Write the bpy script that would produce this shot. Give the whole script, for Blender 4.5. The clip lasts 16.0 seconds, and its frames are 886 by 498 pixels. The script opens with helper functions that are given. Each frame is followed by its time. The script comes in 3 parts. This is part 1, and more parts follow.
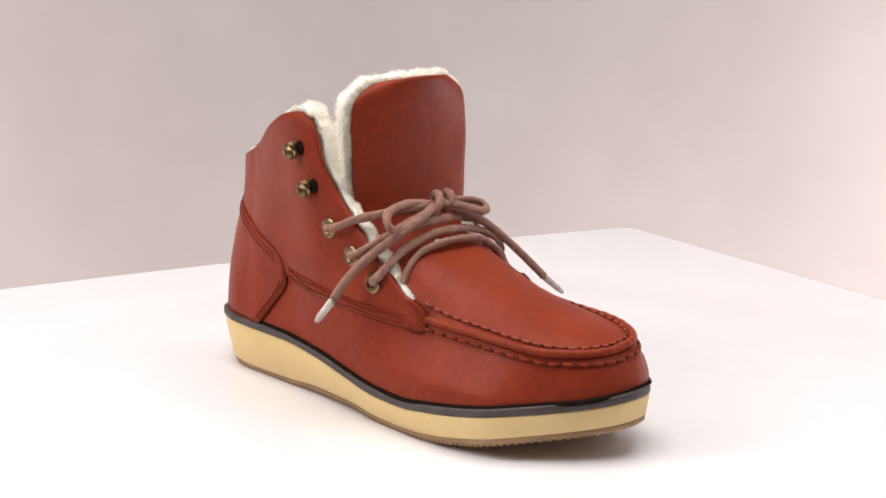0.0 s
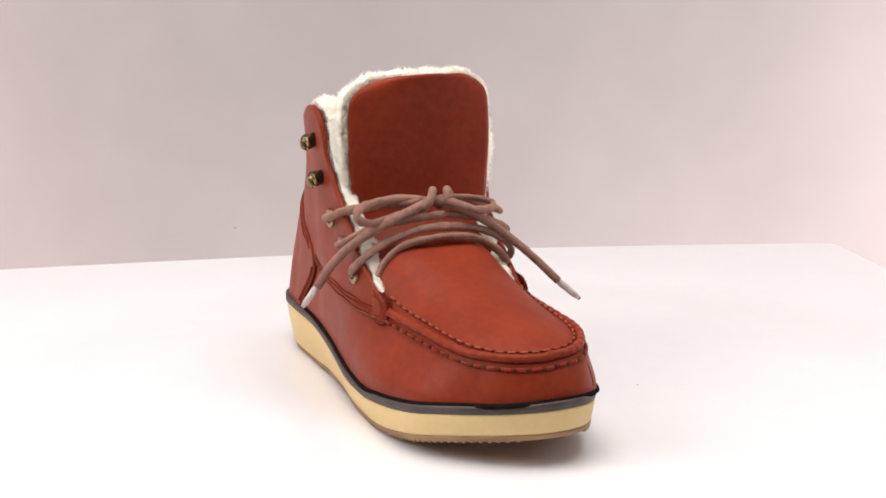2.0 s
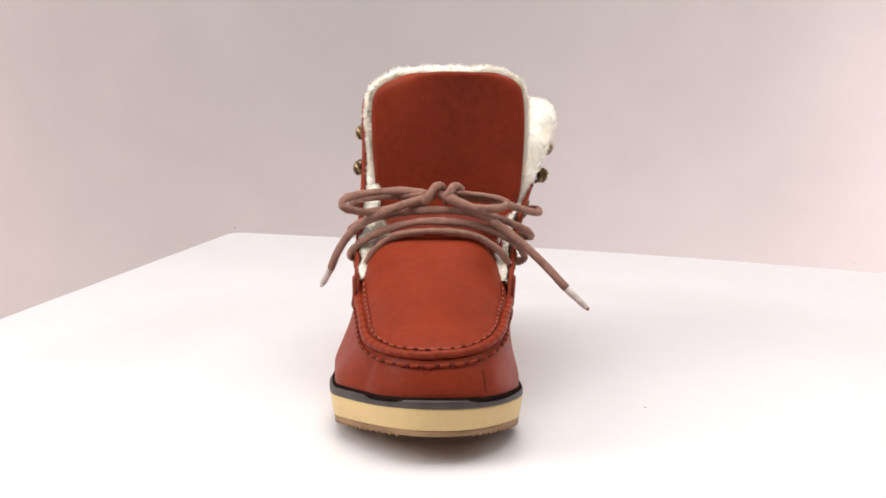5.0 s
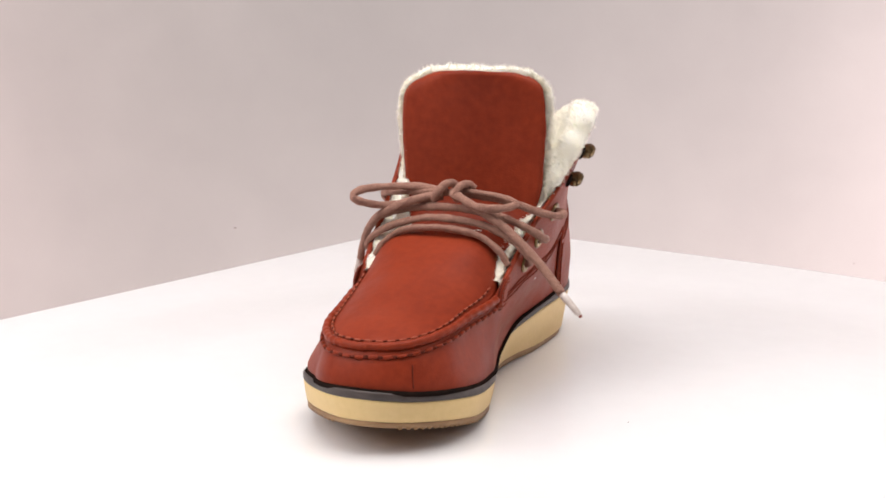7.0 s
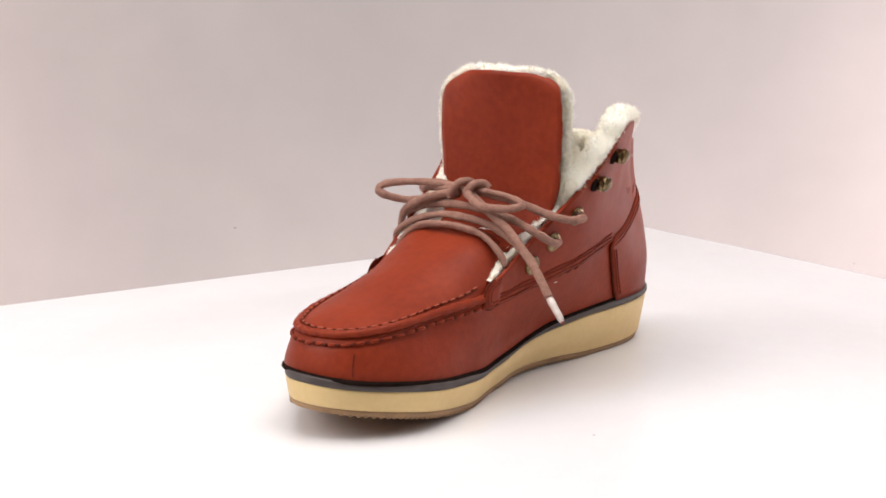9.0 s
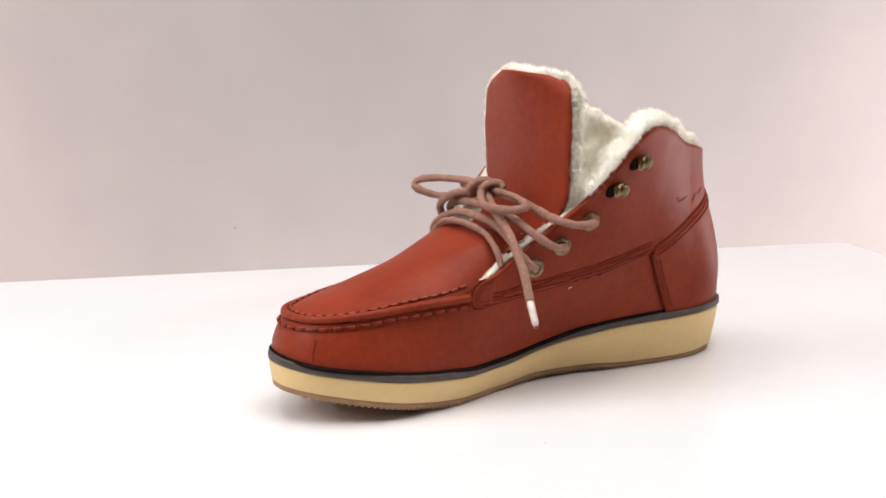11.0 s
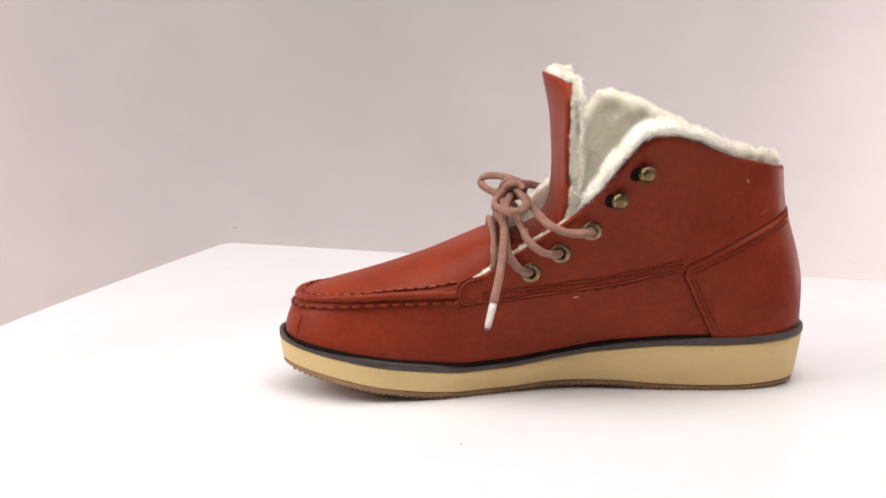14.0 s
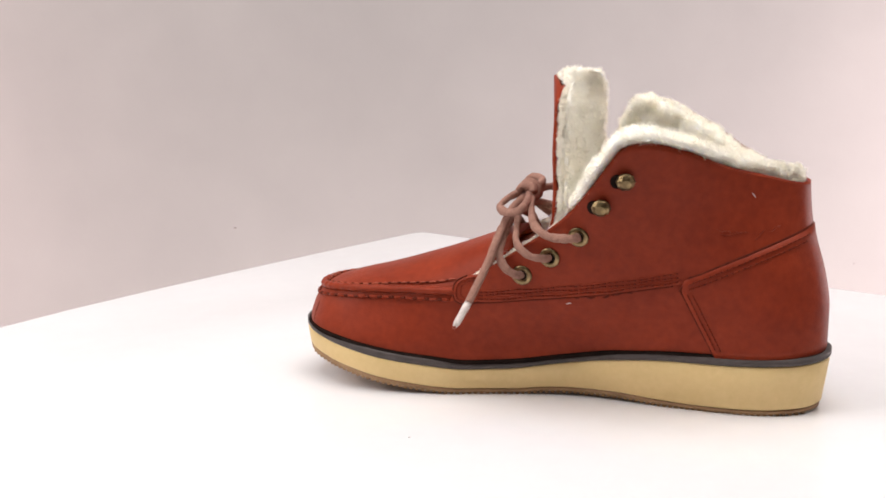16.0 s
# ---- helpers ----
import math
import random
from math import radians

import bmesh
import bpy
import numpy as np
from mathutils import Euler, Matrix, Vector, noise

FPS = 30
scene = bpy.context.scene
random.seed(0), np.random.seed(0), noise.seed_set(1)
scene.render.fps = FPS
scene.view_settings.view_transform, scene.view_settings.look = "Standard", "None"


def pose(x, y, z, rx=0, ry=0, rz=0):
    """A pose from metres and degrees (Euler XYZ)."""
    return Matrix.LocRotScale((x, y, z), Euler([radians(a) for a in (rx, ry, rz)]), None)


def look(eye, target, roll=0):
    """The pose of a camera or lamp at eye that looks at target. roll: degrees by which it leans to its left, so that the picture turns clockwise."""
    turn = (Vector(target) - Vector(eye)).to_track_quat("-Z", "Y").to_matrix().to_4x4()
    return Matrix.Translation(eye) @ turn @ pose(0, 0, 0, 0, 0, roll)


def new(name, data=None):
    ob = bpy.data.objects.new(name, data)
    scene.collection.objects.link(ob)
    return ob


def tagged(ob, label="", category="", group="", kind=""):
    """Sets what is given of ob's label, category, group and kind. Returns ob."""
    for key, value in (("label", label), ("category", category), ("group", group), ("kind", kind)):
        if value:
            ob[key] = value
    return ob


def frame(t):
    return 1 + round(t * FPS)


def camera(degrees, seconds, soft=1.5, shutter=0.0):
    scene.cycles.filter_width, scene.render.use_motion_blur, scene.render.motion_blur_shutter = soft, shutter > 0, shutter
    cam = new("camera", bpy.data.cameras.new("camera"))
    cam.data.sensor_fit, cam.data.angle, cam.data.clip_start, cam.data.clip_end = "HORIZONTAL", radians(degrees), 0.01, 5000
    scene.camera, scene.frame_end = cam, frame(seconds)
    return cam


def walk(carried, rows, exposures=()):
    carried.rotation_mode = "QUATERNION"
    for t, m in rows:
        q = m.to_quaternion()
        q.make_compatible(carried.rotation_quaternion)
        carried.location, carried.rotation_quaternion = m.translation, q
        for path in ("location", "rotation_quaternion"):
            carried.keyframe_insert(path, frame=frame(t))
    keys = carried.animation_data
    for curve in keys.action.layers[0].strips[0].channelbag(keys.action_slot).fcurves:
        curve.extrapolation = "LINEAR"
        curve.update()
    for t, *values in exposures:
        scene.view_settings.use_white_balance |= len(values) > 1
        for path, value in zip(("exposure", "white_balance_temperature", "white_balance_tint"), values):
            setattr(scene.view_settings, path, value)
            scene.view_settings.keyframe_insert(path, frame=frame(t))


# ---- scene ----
# ---- camera: it stands still on a tripod ----
cam = camera(33.2, 16.0, soft=1.7)
EYE = (0.0, -0.78, 0.2415)
AIM = (EYE[0] - 0.03398, EYE[1] + 0.97903, EYE[2] - 0.20083)
CAM_POSE = look(EYE, AIM, -0.26)
walk(cam, [(0.0, CAM_POSE), (16.0, CAM_POSE)], exposures=[(0.0, 0.0), (16.0, 0.0)])


def turn_angle(t):
    """Degrees that the turntable has gone round after t seconds."""
    k = t / 16.0
    return -9.6124 * t - 1.908 * k * (k - 1)


# ---- light: a white tent, soft boxes above and at both sides, added fills ----
# a weak even fill added from all round
world = bpy.data.worlds.new("ambient_fill")
scene.world = world
world.use_nodes = True
world.node_tree.nodes["Background"].inputs[0].default_value = (1.0, 0.97, 0.95, 1)
world.node_tree.nodes["Background"].inputs[1].default_value = 0.06


def area_lamp(name, eye, target, w, h, watts, colour):
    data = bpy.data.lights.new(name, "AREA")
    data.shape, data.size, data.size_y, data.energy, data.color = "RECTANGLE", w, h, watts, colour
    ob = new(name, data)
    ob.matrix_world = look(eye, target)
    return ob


area_lamp("soft_box_top", (0.0, -0.10, 1.22), (0, 0.01, 0), 1.2, 0.9, 17.8, (1.0, 0.97, 0.95))
area_lamp("soft_box_left", (-1.05, -0.30, 0.80), (0, 0.0, 0.08), 0.75, 0.75, 11.5, (1.0, 0.96, 0.94))
area_lamp("soft_box_right", (1.05, -0.12, 0.80), (0, 0.0, 0.08), 0.75, 0.75, 3.7, (1.0, 0.96, 0.94))
# unseen fill lamps, added to brighten the backdrop's sides and foot in pink
area_lamp("backdrop_fill_left", (-1.05, 0.75, -0.05), (-0.68, 1.05, 0.0), 0.35, 0.6, 4.8, (1.0, 0.77, 0.75))
area_lamp("backdrop_fill_low", (-0.05, 0.78, -0.42), (-0.05, 1.05, -0.14), 1.1, 0.2, 2.9, (1.0, 0.86, 0.84))
area_lamp("backdrop_fill_right", (0.95, 0.60, -0.10), (0.45, 1.05, -0.05), 0.4, 0.4, 11.2, (1.0, 0.83, 0.835))


# ---- materials ----
def material(name, base, rough=0.5, metal=0.0):
    m = bpy.data.materials.new(name)
    m.use_nodes = True
    b = m.node_tree.nodes["Principled BSDF"]
    b.inputs["Base Color"].default_value = (*base, 1)
    b.inputs["Roughness"].default_value = rough
    b.inputs["Metallic"].default_value = metal
    return m, m.node_tree.nodes, m.node_tree.links, b


def vary(m, lo, hi, scale, detail=4.0, spread=(0.3, 0.7), second=None):
    """Base colour between two shades by noise at one or two scales, in object space."""
    mat, n, l, b = m
    co = n.new("ShaderNodeTexCoord")
    tex = n.new("ShaderNodeTexNoise")
    tex.inputs["Scale"].default_value, tex.inputs["Detail"].default_value = scale, detail
    l.new(co.outputs["Object"], tex.inputs["Vector"])
    fac = tex.outputs["Fac"]
    if second:
        t2 = n.new("ShaderNodeTexNoise")
        t2.inputs["Scale"].default_value, t2.inputs["Detail"].default_value = second, 3.0
        l.new(co.outputs["Object"], t2.inputs["Vector"])
        mx = n.new("ShaderNodeMath")
        mx.operation = "MULTIPLY_ADD"
        l.new(t2.outputs["Fac"], mx.inputs[0])
        mx.inputs[1].default_value = 0.4
        sub = n.new("ShaderNodeMath")
        sub.operation = "MULTIPLY_ADD"
        l.new(fac, sub.inputs[0])
        sub.inputs[1].default_value, sub.inputs[2].default_value = 0.6, 0.0
        l.new(sub.outputs[0], mx.inputs[2])
        fac = mx.outputs[0]
    ramp = n.new("ShaderNodeValToRGB")
    ramp.color_ramp.elements[0].position, ramp.color_ramp.elements[1].position = spread
    ramp.color_ramp.elements[0].color, ramp.color_ramp.elements[1].color = (*lo, 1), (*hi, 1)
    l.new(fac, ramp.inputs[0])
    l.new(ramp.outputs[0], b.inputs["Base Color"])
    return co


def relief(m, co, kind, scale, distance, strength=1.0, chain=None):
    mat, n, l, b = m
    tex = n.new("ShaderNodeTexVoronoi" if kind == "cells" else "ShaderNodeTexNoise")
    tex.inputs["Scale"].default_value = scale
    l.new(co.outputs["Object"], tex.inputs["Vector"])
    bump = n.new("ShaderNodeBump")
    bump.inputs["Distance"].default_value, bump.inputs["Strength"].default_value = distance, strength
    l.new(tex.outputs["Distance" if kind == "cells" else "Fac"], bump.inputs["Height"])
    if chain:
        l.new(chain.outputs[0], bump.inputs["Normal"])
    l.new(bump.outputs[0], b.inputs["Normal"])
    return bump


m = material("russet_leather", (0.21, 0.026, 0.011), 0.45)
co = vary(m, (0.192, 0.0245, 0.0100), (0.276, 0.0390, 0.0148), 30, second=240)
low = m[1].new("ShaderNodeTexNoise")
low.inputs["Scale"].default_value = 65
m[2].new(co.outputs["Object"], low.inputs["Vector"])
span = m[1].new("ShaderNodeMapRange")
span.inputs["To Min"].default_value, span.inputs["To Max"].default_value = 0.33, 0.54
m[2].new(low.outputs["Fac"], span.inputs["Value"])
m[2].new(span.outputs[0], m[3].inputs["Roughness"])
k = relief(m, co, "cells", 1100, 0.0002, 0.35)
k = relief(m, co, "noise", 45, 0.0012, 0.35, k)
k = relief(m, co, "noise", 16, 0.004, 0.30, k)
m[3].inputs["Specular IOR Level"].default_value = 0.12
LEATHER = m[0]

m = material("russet_leather_edge", (0.22, 0.045, 0.024), 0.5)
co = vary(m, (0.18, 0.035, 0.018), (0.28, 0.055, 0.026), 90)
relief(m, co, "noise", 500, 0.0004, 0.5)
LEATHER_EDGE = m[0]

m = material("rust_thread", (0.42, 0.09, 0.03), 0.6)
co = vary(m, (0.27, 0.046, 0.017), (0.40, 0.075, 0.027), 400)
THREAD = m[0]
# dark russet that paints the shade in needle holes, grooves and creases
m = material("slit_shade", (0.14, 0.03, 0.018), 0.7)
co = vary(m, (0.070, 0.013, 0.008), (0.14, 0.026, 0.013), 400)
m[3].inputs["Specular IOR Level"].default_value = 0.08
SLIT_SHADE = m[0]
m = material("russet_thread", (0.15, 0.024, 0.012), 0.7)
co = vary(m, (0.165, 0.022, 0.010), (0.25, 0.036, 0.015), 400)
m[3].inputs["Specular IOR Level"].default_value = 0.10
RUSSET_THREAD = m[0]

m = material("cream_foam", (0.74, 0.53, 0.24), 0.55)
co = vary(m, (0.70, 0.50, 0.22), (0.78, 0.57, 0.27), 35, second=300)
relief(m, co, "noise", 700, 0.0003, 0.4)
FOAM = m[0]

m = material("gum_rubber", (0.30, 0.17, 0.08), 0.6)
co = vary(m, (0.24, 0.13, 0.06), (0.36, 0.21, 0.10), 60)
relief(m, co, "noise", 500, 0.0004, 0.5)
GUM = m[0]

m = material("dark_welt", (0.075, 0.055, 0.05), 0.55)
co = vary(m, (0.045, 0.032, 0.03), (0.075, 0.057, 0.053), 120)
relief(m, co, "noise", 600, 0.0003, 0.5)
WELT = m[0]

def fleece(name, lo, hi, through_light):
    """Wool: soft and matt; the single fibres let some light through."""
    m = material(name, hi, 0.95)
    vary(m, lo, hi, 45, second=240)
    m[3].inputs["Subsurface Weight"].default_value = 0.35
    m[3].inputs["Subsurface Radius"].default_value = (1.0, 0.9, 0.7)
    m[3].inputs["Subsurface Scale"].default_value = 0.004
    m[3].inputs["Specular IOR Level"].default_value = 0.1
    m[3].inputs["Sheen Weight"].default_value = 0.2
    m[3].inputs["Sheen Roughness"].default_value = 0.5
    if through_light:
        glow = m[1].new("ShaderNodeBsdfTranslucent")
        glow.inputs["Color"].default_value = (0.992, 0.962, 0.89, 1)
        both = m[1].new("ShaderNodeMixShader")
        both.inputs[0].default_value = through_light
        m[2].new(m[3].outputs[0], both.inputs[1])
        m[2].new(glow.outputs[0], both.inputs[2])
        m[2].new(both.outputs[0], m[1]["Material Output"].inputs["Surface"])
    return m[0]


FLEECE = fleece("cream_fleece", (0.980, 0.935, 0.825), (0.992, 0.970, 0.905), 0.0)
FIBRE = fleece("cream_wool_fibre", (0.985, 0.945, 0.850), (0.992, 0.975, 0.920), 0.5)

m = material("dusty_rose_cord", (0.27, 0.13, 0.09), 0.85)
co = vary(m, (0.235, 0.112, 0.080), (0.41, 0.215, 0.16), 260, second=1300)
k = relief(m, co, "cells", 1500, 0.0006, 0.8)
relief(m, co, "noise", 350, 0.0012, 0.5, k)
CORD = m[0]

m = material("clear_plastic_tip", (0.62, 0.52, 0.48), 0.35)
vary(m, (0.5, 0.42, 0.38), (0.72, 0.64, 0.6), 200)
AGLET = m[0]

m = material("aged_brass", (0.33, 0.22, 0.10), 0.3, 1.0)
co = vary(m, (0.085, 0.058, 0.030), (0.34, 0.245, 0.125), 220)
relief(m, co, "noise", 400, 0.0003, 0.4)
BRASS = m[0]
# matt black standing in for the shade inside openings and gaps
m = material("gap_shade", (0.02, 0.012, 0.01), 0.8)
vary(m, (0.010, 0.007, 0.006), (0.02, 0.012, 0.010), 200)
m[3].inputs["Specular IOR Level"].default_value = 0.0
GAP_SHADE = m[0]

m = material("white_gloss_board", (0.86, 0.85, 0.86), 0.16)
co = vary(m, (0.80, 0.782, 0.793), (0.84, 0.822, 0.833), 6, second=60)
relief(m, co, "noise", 30, 0.0004, 0.15)
BOARD = m[0]

m = material("white_backdrop", (0.66, 0.61, 0.60), 0.8)
co = vary(m, (0.338, 0.324, 0.318), (0.386, 0.369, 0.362), 2.6, second=11)
relief(m, co, "noise", 60, 0.001, 0.2)
PAPER = m[0]
m = material("grey_speck", (0.3, 0.28, 0.27), 0.9)
vary(m, (0.25, 0.24, 0.23), (0.36, 0.33, 0.32), 300)
SPECK = m[0]


# ---- mesh helpers ----
def mesh_of(name, verts, faces, mat, smooth=True):
    me = bpy.data.meshes.new(name)
    me.from_pydata([tuple(v) for v in verts], [], faces)
    me.materials.append(mat)
    if smooth:
        me.shade_smooth()
    me.update()
    return me


def part(name, me, parent, label=""):
    ob = new(name, me)
    ob.parent = parent
    return tagged(ob, label)


def grid_faces(nu, nv, closed_u=False, closed_v=False, flip=False):
    out = []
    for i in range(nu if closed_u else nu - 1):
        for j in range(nv if closed_v else nv - 1):
            a, b = i * nv + j, ((i + 1) % nu) * nv + j
            c, d = ((i + 1) % nu) * nv + (j + 1) % nv, i * nv + (j + 1) % nv
            out.append((a, d, c, b) if flip else (a, b, c, d))
    return out


def spl(xs, ys, x):
    """Smooth curve through a few stations."""
    n = len(xs)
    if x <= xs[0]:
        return ys[0]
    if x >= xs[-1]:
        return ys[-1]
    i = max(k for k in range(n - 1) if xs[k] <= x)

    def slope(k):
        if k == 0:
            return (ys[1] - ys[0]) / (xs[1] - xs[0])
        if k == n - 1:
            return (ys[-1] - ys[-2]) / (xs[-1] - xs[-2])
        a, b = (ys[k] - ys[k - 1]) / (xs[k] - xs[k - 1]), (ys[k + 1] - ys[k]) / (xs[k + 1] - xs[k])
        return 0.0 if a * b <= 0 else 2 * a * b / (a + b)
    h = xs[i + 1] - xs[i]
    s = (x - xs[i]) / h
    return ((1 + 2 * s) * (1 - s) ** 2 * ys[i] + s * (1 - s) ** 2 * h * slope(i)
            + s * s * (3 - 2 * s) * ys[i + 1] + s * s * (s - 1) * h * slope(i + 1))


def lerp(a, b, s):
    return a + (b - a) * s


def smooth_path(points, per=10):
    """Catmull-Rom curve through control points."""
    p = [Vector(q) for q in points]
    p = [p[0] * 2 - p[1]] + p + [p[-1] * 2 - p[-2]]
    out = []
    for i in range(1, len(p) - 2):
        for k in range(per):
            s = k / per
            a, b, c, d = p[i - 1], p[i], p[i + 1], p[i + 2]
            out.append(0.5 * (2 * b + (c - a) * s + (2 * a - 5 * b + 4 * c - d) * s * s + (3 * b - a - 3 * c + d) * s ** 3))
    out.append(p[-2])
    return out


def sweep(path, radius, sides=10, flat=1.0, caps=True):
    """A round cord along a path: verts and faces. radius: a number, or one for each step."""
    n = len(path)
    verts, faces = [], []
    t0 = (path[1] - path[0]).normalized()
    up = t0.orthogonal().normalized()
    for i, q in enumerate(path):
        t = (path[min(i + 1, n - 1)] - path[max(i - 1, 0)]).normalized()
        up = (up - t * up.dot(t)).normalized()
        side = t.cross(up)
        r = radius[i] if isinstance(radius, (list, tuple)) else radius
        for k in range(sides):
            a = 2 * math.pi * k / sides
            verts.append(q + up * (math.cos(a) * r * flat) + side * (math.sin(a) * r))
    faces = grid_faces(n, sides, closed_v=True, flip=True)
    if caps:
        faces.append(tuple(reversed(range(sides))))
        faces.append(tuple((n - 1) * sides + k for k in range(sides)))
    return verts, faces


# ---- the setting ----
def slab(name, x0, x1, y0, y1, z0, z1, mat, label):
    v = [(x, y, z) for x in (x0, x1) for y in (y0, y1) for z in (z0, z1)]
    f = [(0, 1, 3, 2), (4, 6, 7, 5), (0, 4, 5, 1), (2, 3, 7, 6), (0, 2, 6, 4), (1, 5, 7, 3)]
    return tagged(new(name, mesh_of(name, v, f, mat, False)), label, kind="structure")


WALL_Y = 1.05
slab("wall_north", -1.9, 1.9, WALL_Y, WALL_Y + 0.05, -0.75, 1.9, PAPER, "pale grey seamless studio backdrop wall")
slab("floor", -1.9, 1.9, -1.9, WALL_Y - 0.003, -0.8, -0.753, PAPER, "plain pale studio floor")


slab("wall_south", -1.9, 1.9, -1.95, -1.903, -0.75, 1.9, PAPER, "plain pale studio wall behind the camera")
slab("wall_east", 1.903, 1.95, -1.9, WALL_Y, -0.75, 1.9, PAPER, "plain pale studio side wall")
slab("wall_west", -1.95, -1.903, -1.9, WALL_Y, -0.75, 1.9, PAPER, "plain pale studio side wall")
slab("ceiling", -1.9, 1.9, -1.9, WALL_Y, 1.903, 1.95, PAPER, "plain pale studio ceiling")


def wall_specks():
    for x, z, r in ((-0.3256, -0.1076, 0.0017), (-0.1779, -0.0685, 0.0008), (0.4502, -0.1513, 0.0012)):
        pts, n = [], 9
        for k in range(n):
            a = 2 * math.pi * k / n
            rr = r * (0.7 + 0.5 * random.random())
            pts.append((math.cos(a) * rr * 1.3, 0.0, math.sin(a) * rr * 0.8))
        top = [(px * 0.5, -0.0012, pz * 0.5) for px, _, pz in pts]
        f = [tuple(range(n, 2 * n))] + [(k, (k + 1) % n, n + (k + 1) % n, n + k) for k in range(n)]
        ob = new("speck", mesh_of("speck", pts + top, f, SPECK))
        ob.location = (x, WALL_Y - 0.0002, z)
        tagged(ob, "tiny dark grey speck on the pale backdrop", "speck", "specks on the backdrop")


wall_specks()


# ---- the turning board ----
BOARD_HALF, BOARD_CORNER, BOARD_TURN, BOARD_C = (0.368, 0.367), 0.010, 29.2, (-0.0205, 0.0232)
DROP = 0.0053


def make_board():
    thing = new("turntable")
    tagged(thing, "square glossy white turntable board with softly rounded corners", "turntable")
    hx, hy = BOARD_HALF
    outline = []
    for cx, cy, a0 in ((1, 1, 0), (-1, 1, 90), (-1, -1, 180), (1, -1, 270)):
        for k in range(9):
            a = radians(a0 + 90 * k / 8)
            outline.append((cx * (hx - BOARD_CORNER) + math.cos(a) * BOARD_CORNER,
                            cy * (hy - BOARD_CORNER) + math.sin(a) * BOARD_CORNER))
    dense = []
    for i in range(len(outline)):
        a, b = Vector(outline[i]), Vector(outline[(i + 1) % len(outline)])
        steps = max(1, int((b - a).length / 0.05))
        for k in range(steps):
            q = a.lerp(b, k / steps)
            # the long edges bow out a little
            dense.append(Vector((q.x, q.y * (1 + 0.068 * (1 - abs(q.x / hx) ** 1.5) * (abs(q.y) > hy - 1e-4)))))
    rot = Matrix.Rotation(radians(BOARD_TURN), 2)
    verts, m = [], len(dense)
    rings = [0.02] + [0.04 * k for k in range(2, 25)] + [0.98, 0.996, 0.9992]

    def put(q, scale, dz):
        w = rot @ (Vector(q) * scale) + Vector(BOARD_C)
        k = min(max((w.length - 0.19) / 0.14, 0), 1)
        verts.append((w.x, w.y, -DROP * k * k * (3 - 2 * k) + dz))
    for r in rings:
        for q in dense:
            put(q, r, 0)
    for r, dz in ((1.0, -0.0007), (1.0, -0.0105), (0.995, -0.012), (0.3, -0.012)):
        for q in dense:
            put(q, r, dz)
    nr = len(rings) + 4
    faces = [(i * m + k, i * m + (k + 1) % m, (i + 1) * m + (k + 1) % m, (i + 1) * m + k)[::-1]
             for i in range(nr - 1) for k in range(m)]
    faces.append(tuple(range(m)))
    part("board", mesh_of("board", verts, faces, BOARD), thing)
    v, f = [], []
    for z, r in ((-0.013, 0.09), (-0.05, 0.09), (-0.055, 0.03), (-0.70, 0.03), (-0.705, 0.16), (-0.752, 0.17)):
        v += [(r * math.cos(2 * math.pi * k / 32), r * math.sin(2 * math.pi * k / 32), z) for k in range(32)]
    part("pedestal", mesh_of("pedestal", v, grid_faces(6, 32, closed_v=True) + [tuple(range(32)), tuple(range(191, 159, -1))], WELT), thing)
    # a grain of dust on the board
    grain = [(math.cos(a) * r, math.sin(a) * r * 0.8, z) for r, z in ((0.0005, 0.0), (0.0003, 0.0003)) for a in (0.2, 1.1, 2.3, 3.4, 4.4, 5.3)]
    ob = part("dust_grain", mesh_of("dust_grain", grain, grid_faces(2, 6, closed_v=True) + [tuple(range(6, 12))], SPECK), thing, "tiny grey grain of dust")
    ob.location = (0.0694, 0.0460, 0.0)
    return thing


turntable = make_board()

# ---- the boot: x to the toe, y to the inner side of the foot, z up from the board ----
boot = new("ankle_boot")
tagged(boot, "russet leather moccasin-toe ankle boot, fleece-lined and laced, on the turntable", "boot")

SOLE_X = (-0.13, -0.10, -0.06, -0.02, 0.02, 0.06, 0.09, 0.115, 0.125, 0.137)
SOLE_MED = (0.027, 0.029, 0.027, 0.023, 0.030, 0.0418, 0.0450, 0.0430, 0.0407, 0.0392)
SOLE_LAT = (-0.035, -0.0375, -0.041, -0.0465, -0.0526, -0.0550, -0.0518, -0.0424, -0.0370, -0.0316)
X_HEEL, X_TOE = -0.1497, 0.1440


def ends(x, xb, xt, heel=0.035, toe=0.055, p=2.2):
    a, b = min(max((x - xb) / heel, 0), 1), min(max((xt - x) / toe, 0), 1)
    return ((1 - (1 - a) ** p) * (1 - (1 - b) ** p)) ** (1 / p)


def mid_y(x):
    return lerp(-0.004, 0.003, min(max((x + 0.02) / 0.16, 0), 1))


def sole_point(u, inset=0.0):
    q = abs(u)
    xb, xt = X_HEEL + inset, X_TOE - inset * 0.40
    x = xb + (xt - xb) * (1 - math.cos(math.pi * q)) / 2
    # the side wall stands steeper towards the toe
    inset *= lerp(1, 0.40, min(max(x / 0.09, 0), 1))
    y = spl(SOLE_X, SOLE_MED if u >= 0 else SOLE_LAT, x)
    y = y - inset if u >= 0 else y + inset
    c = mid_y(x)
    return x, c + (y - c) * ends(x, xb, xt)


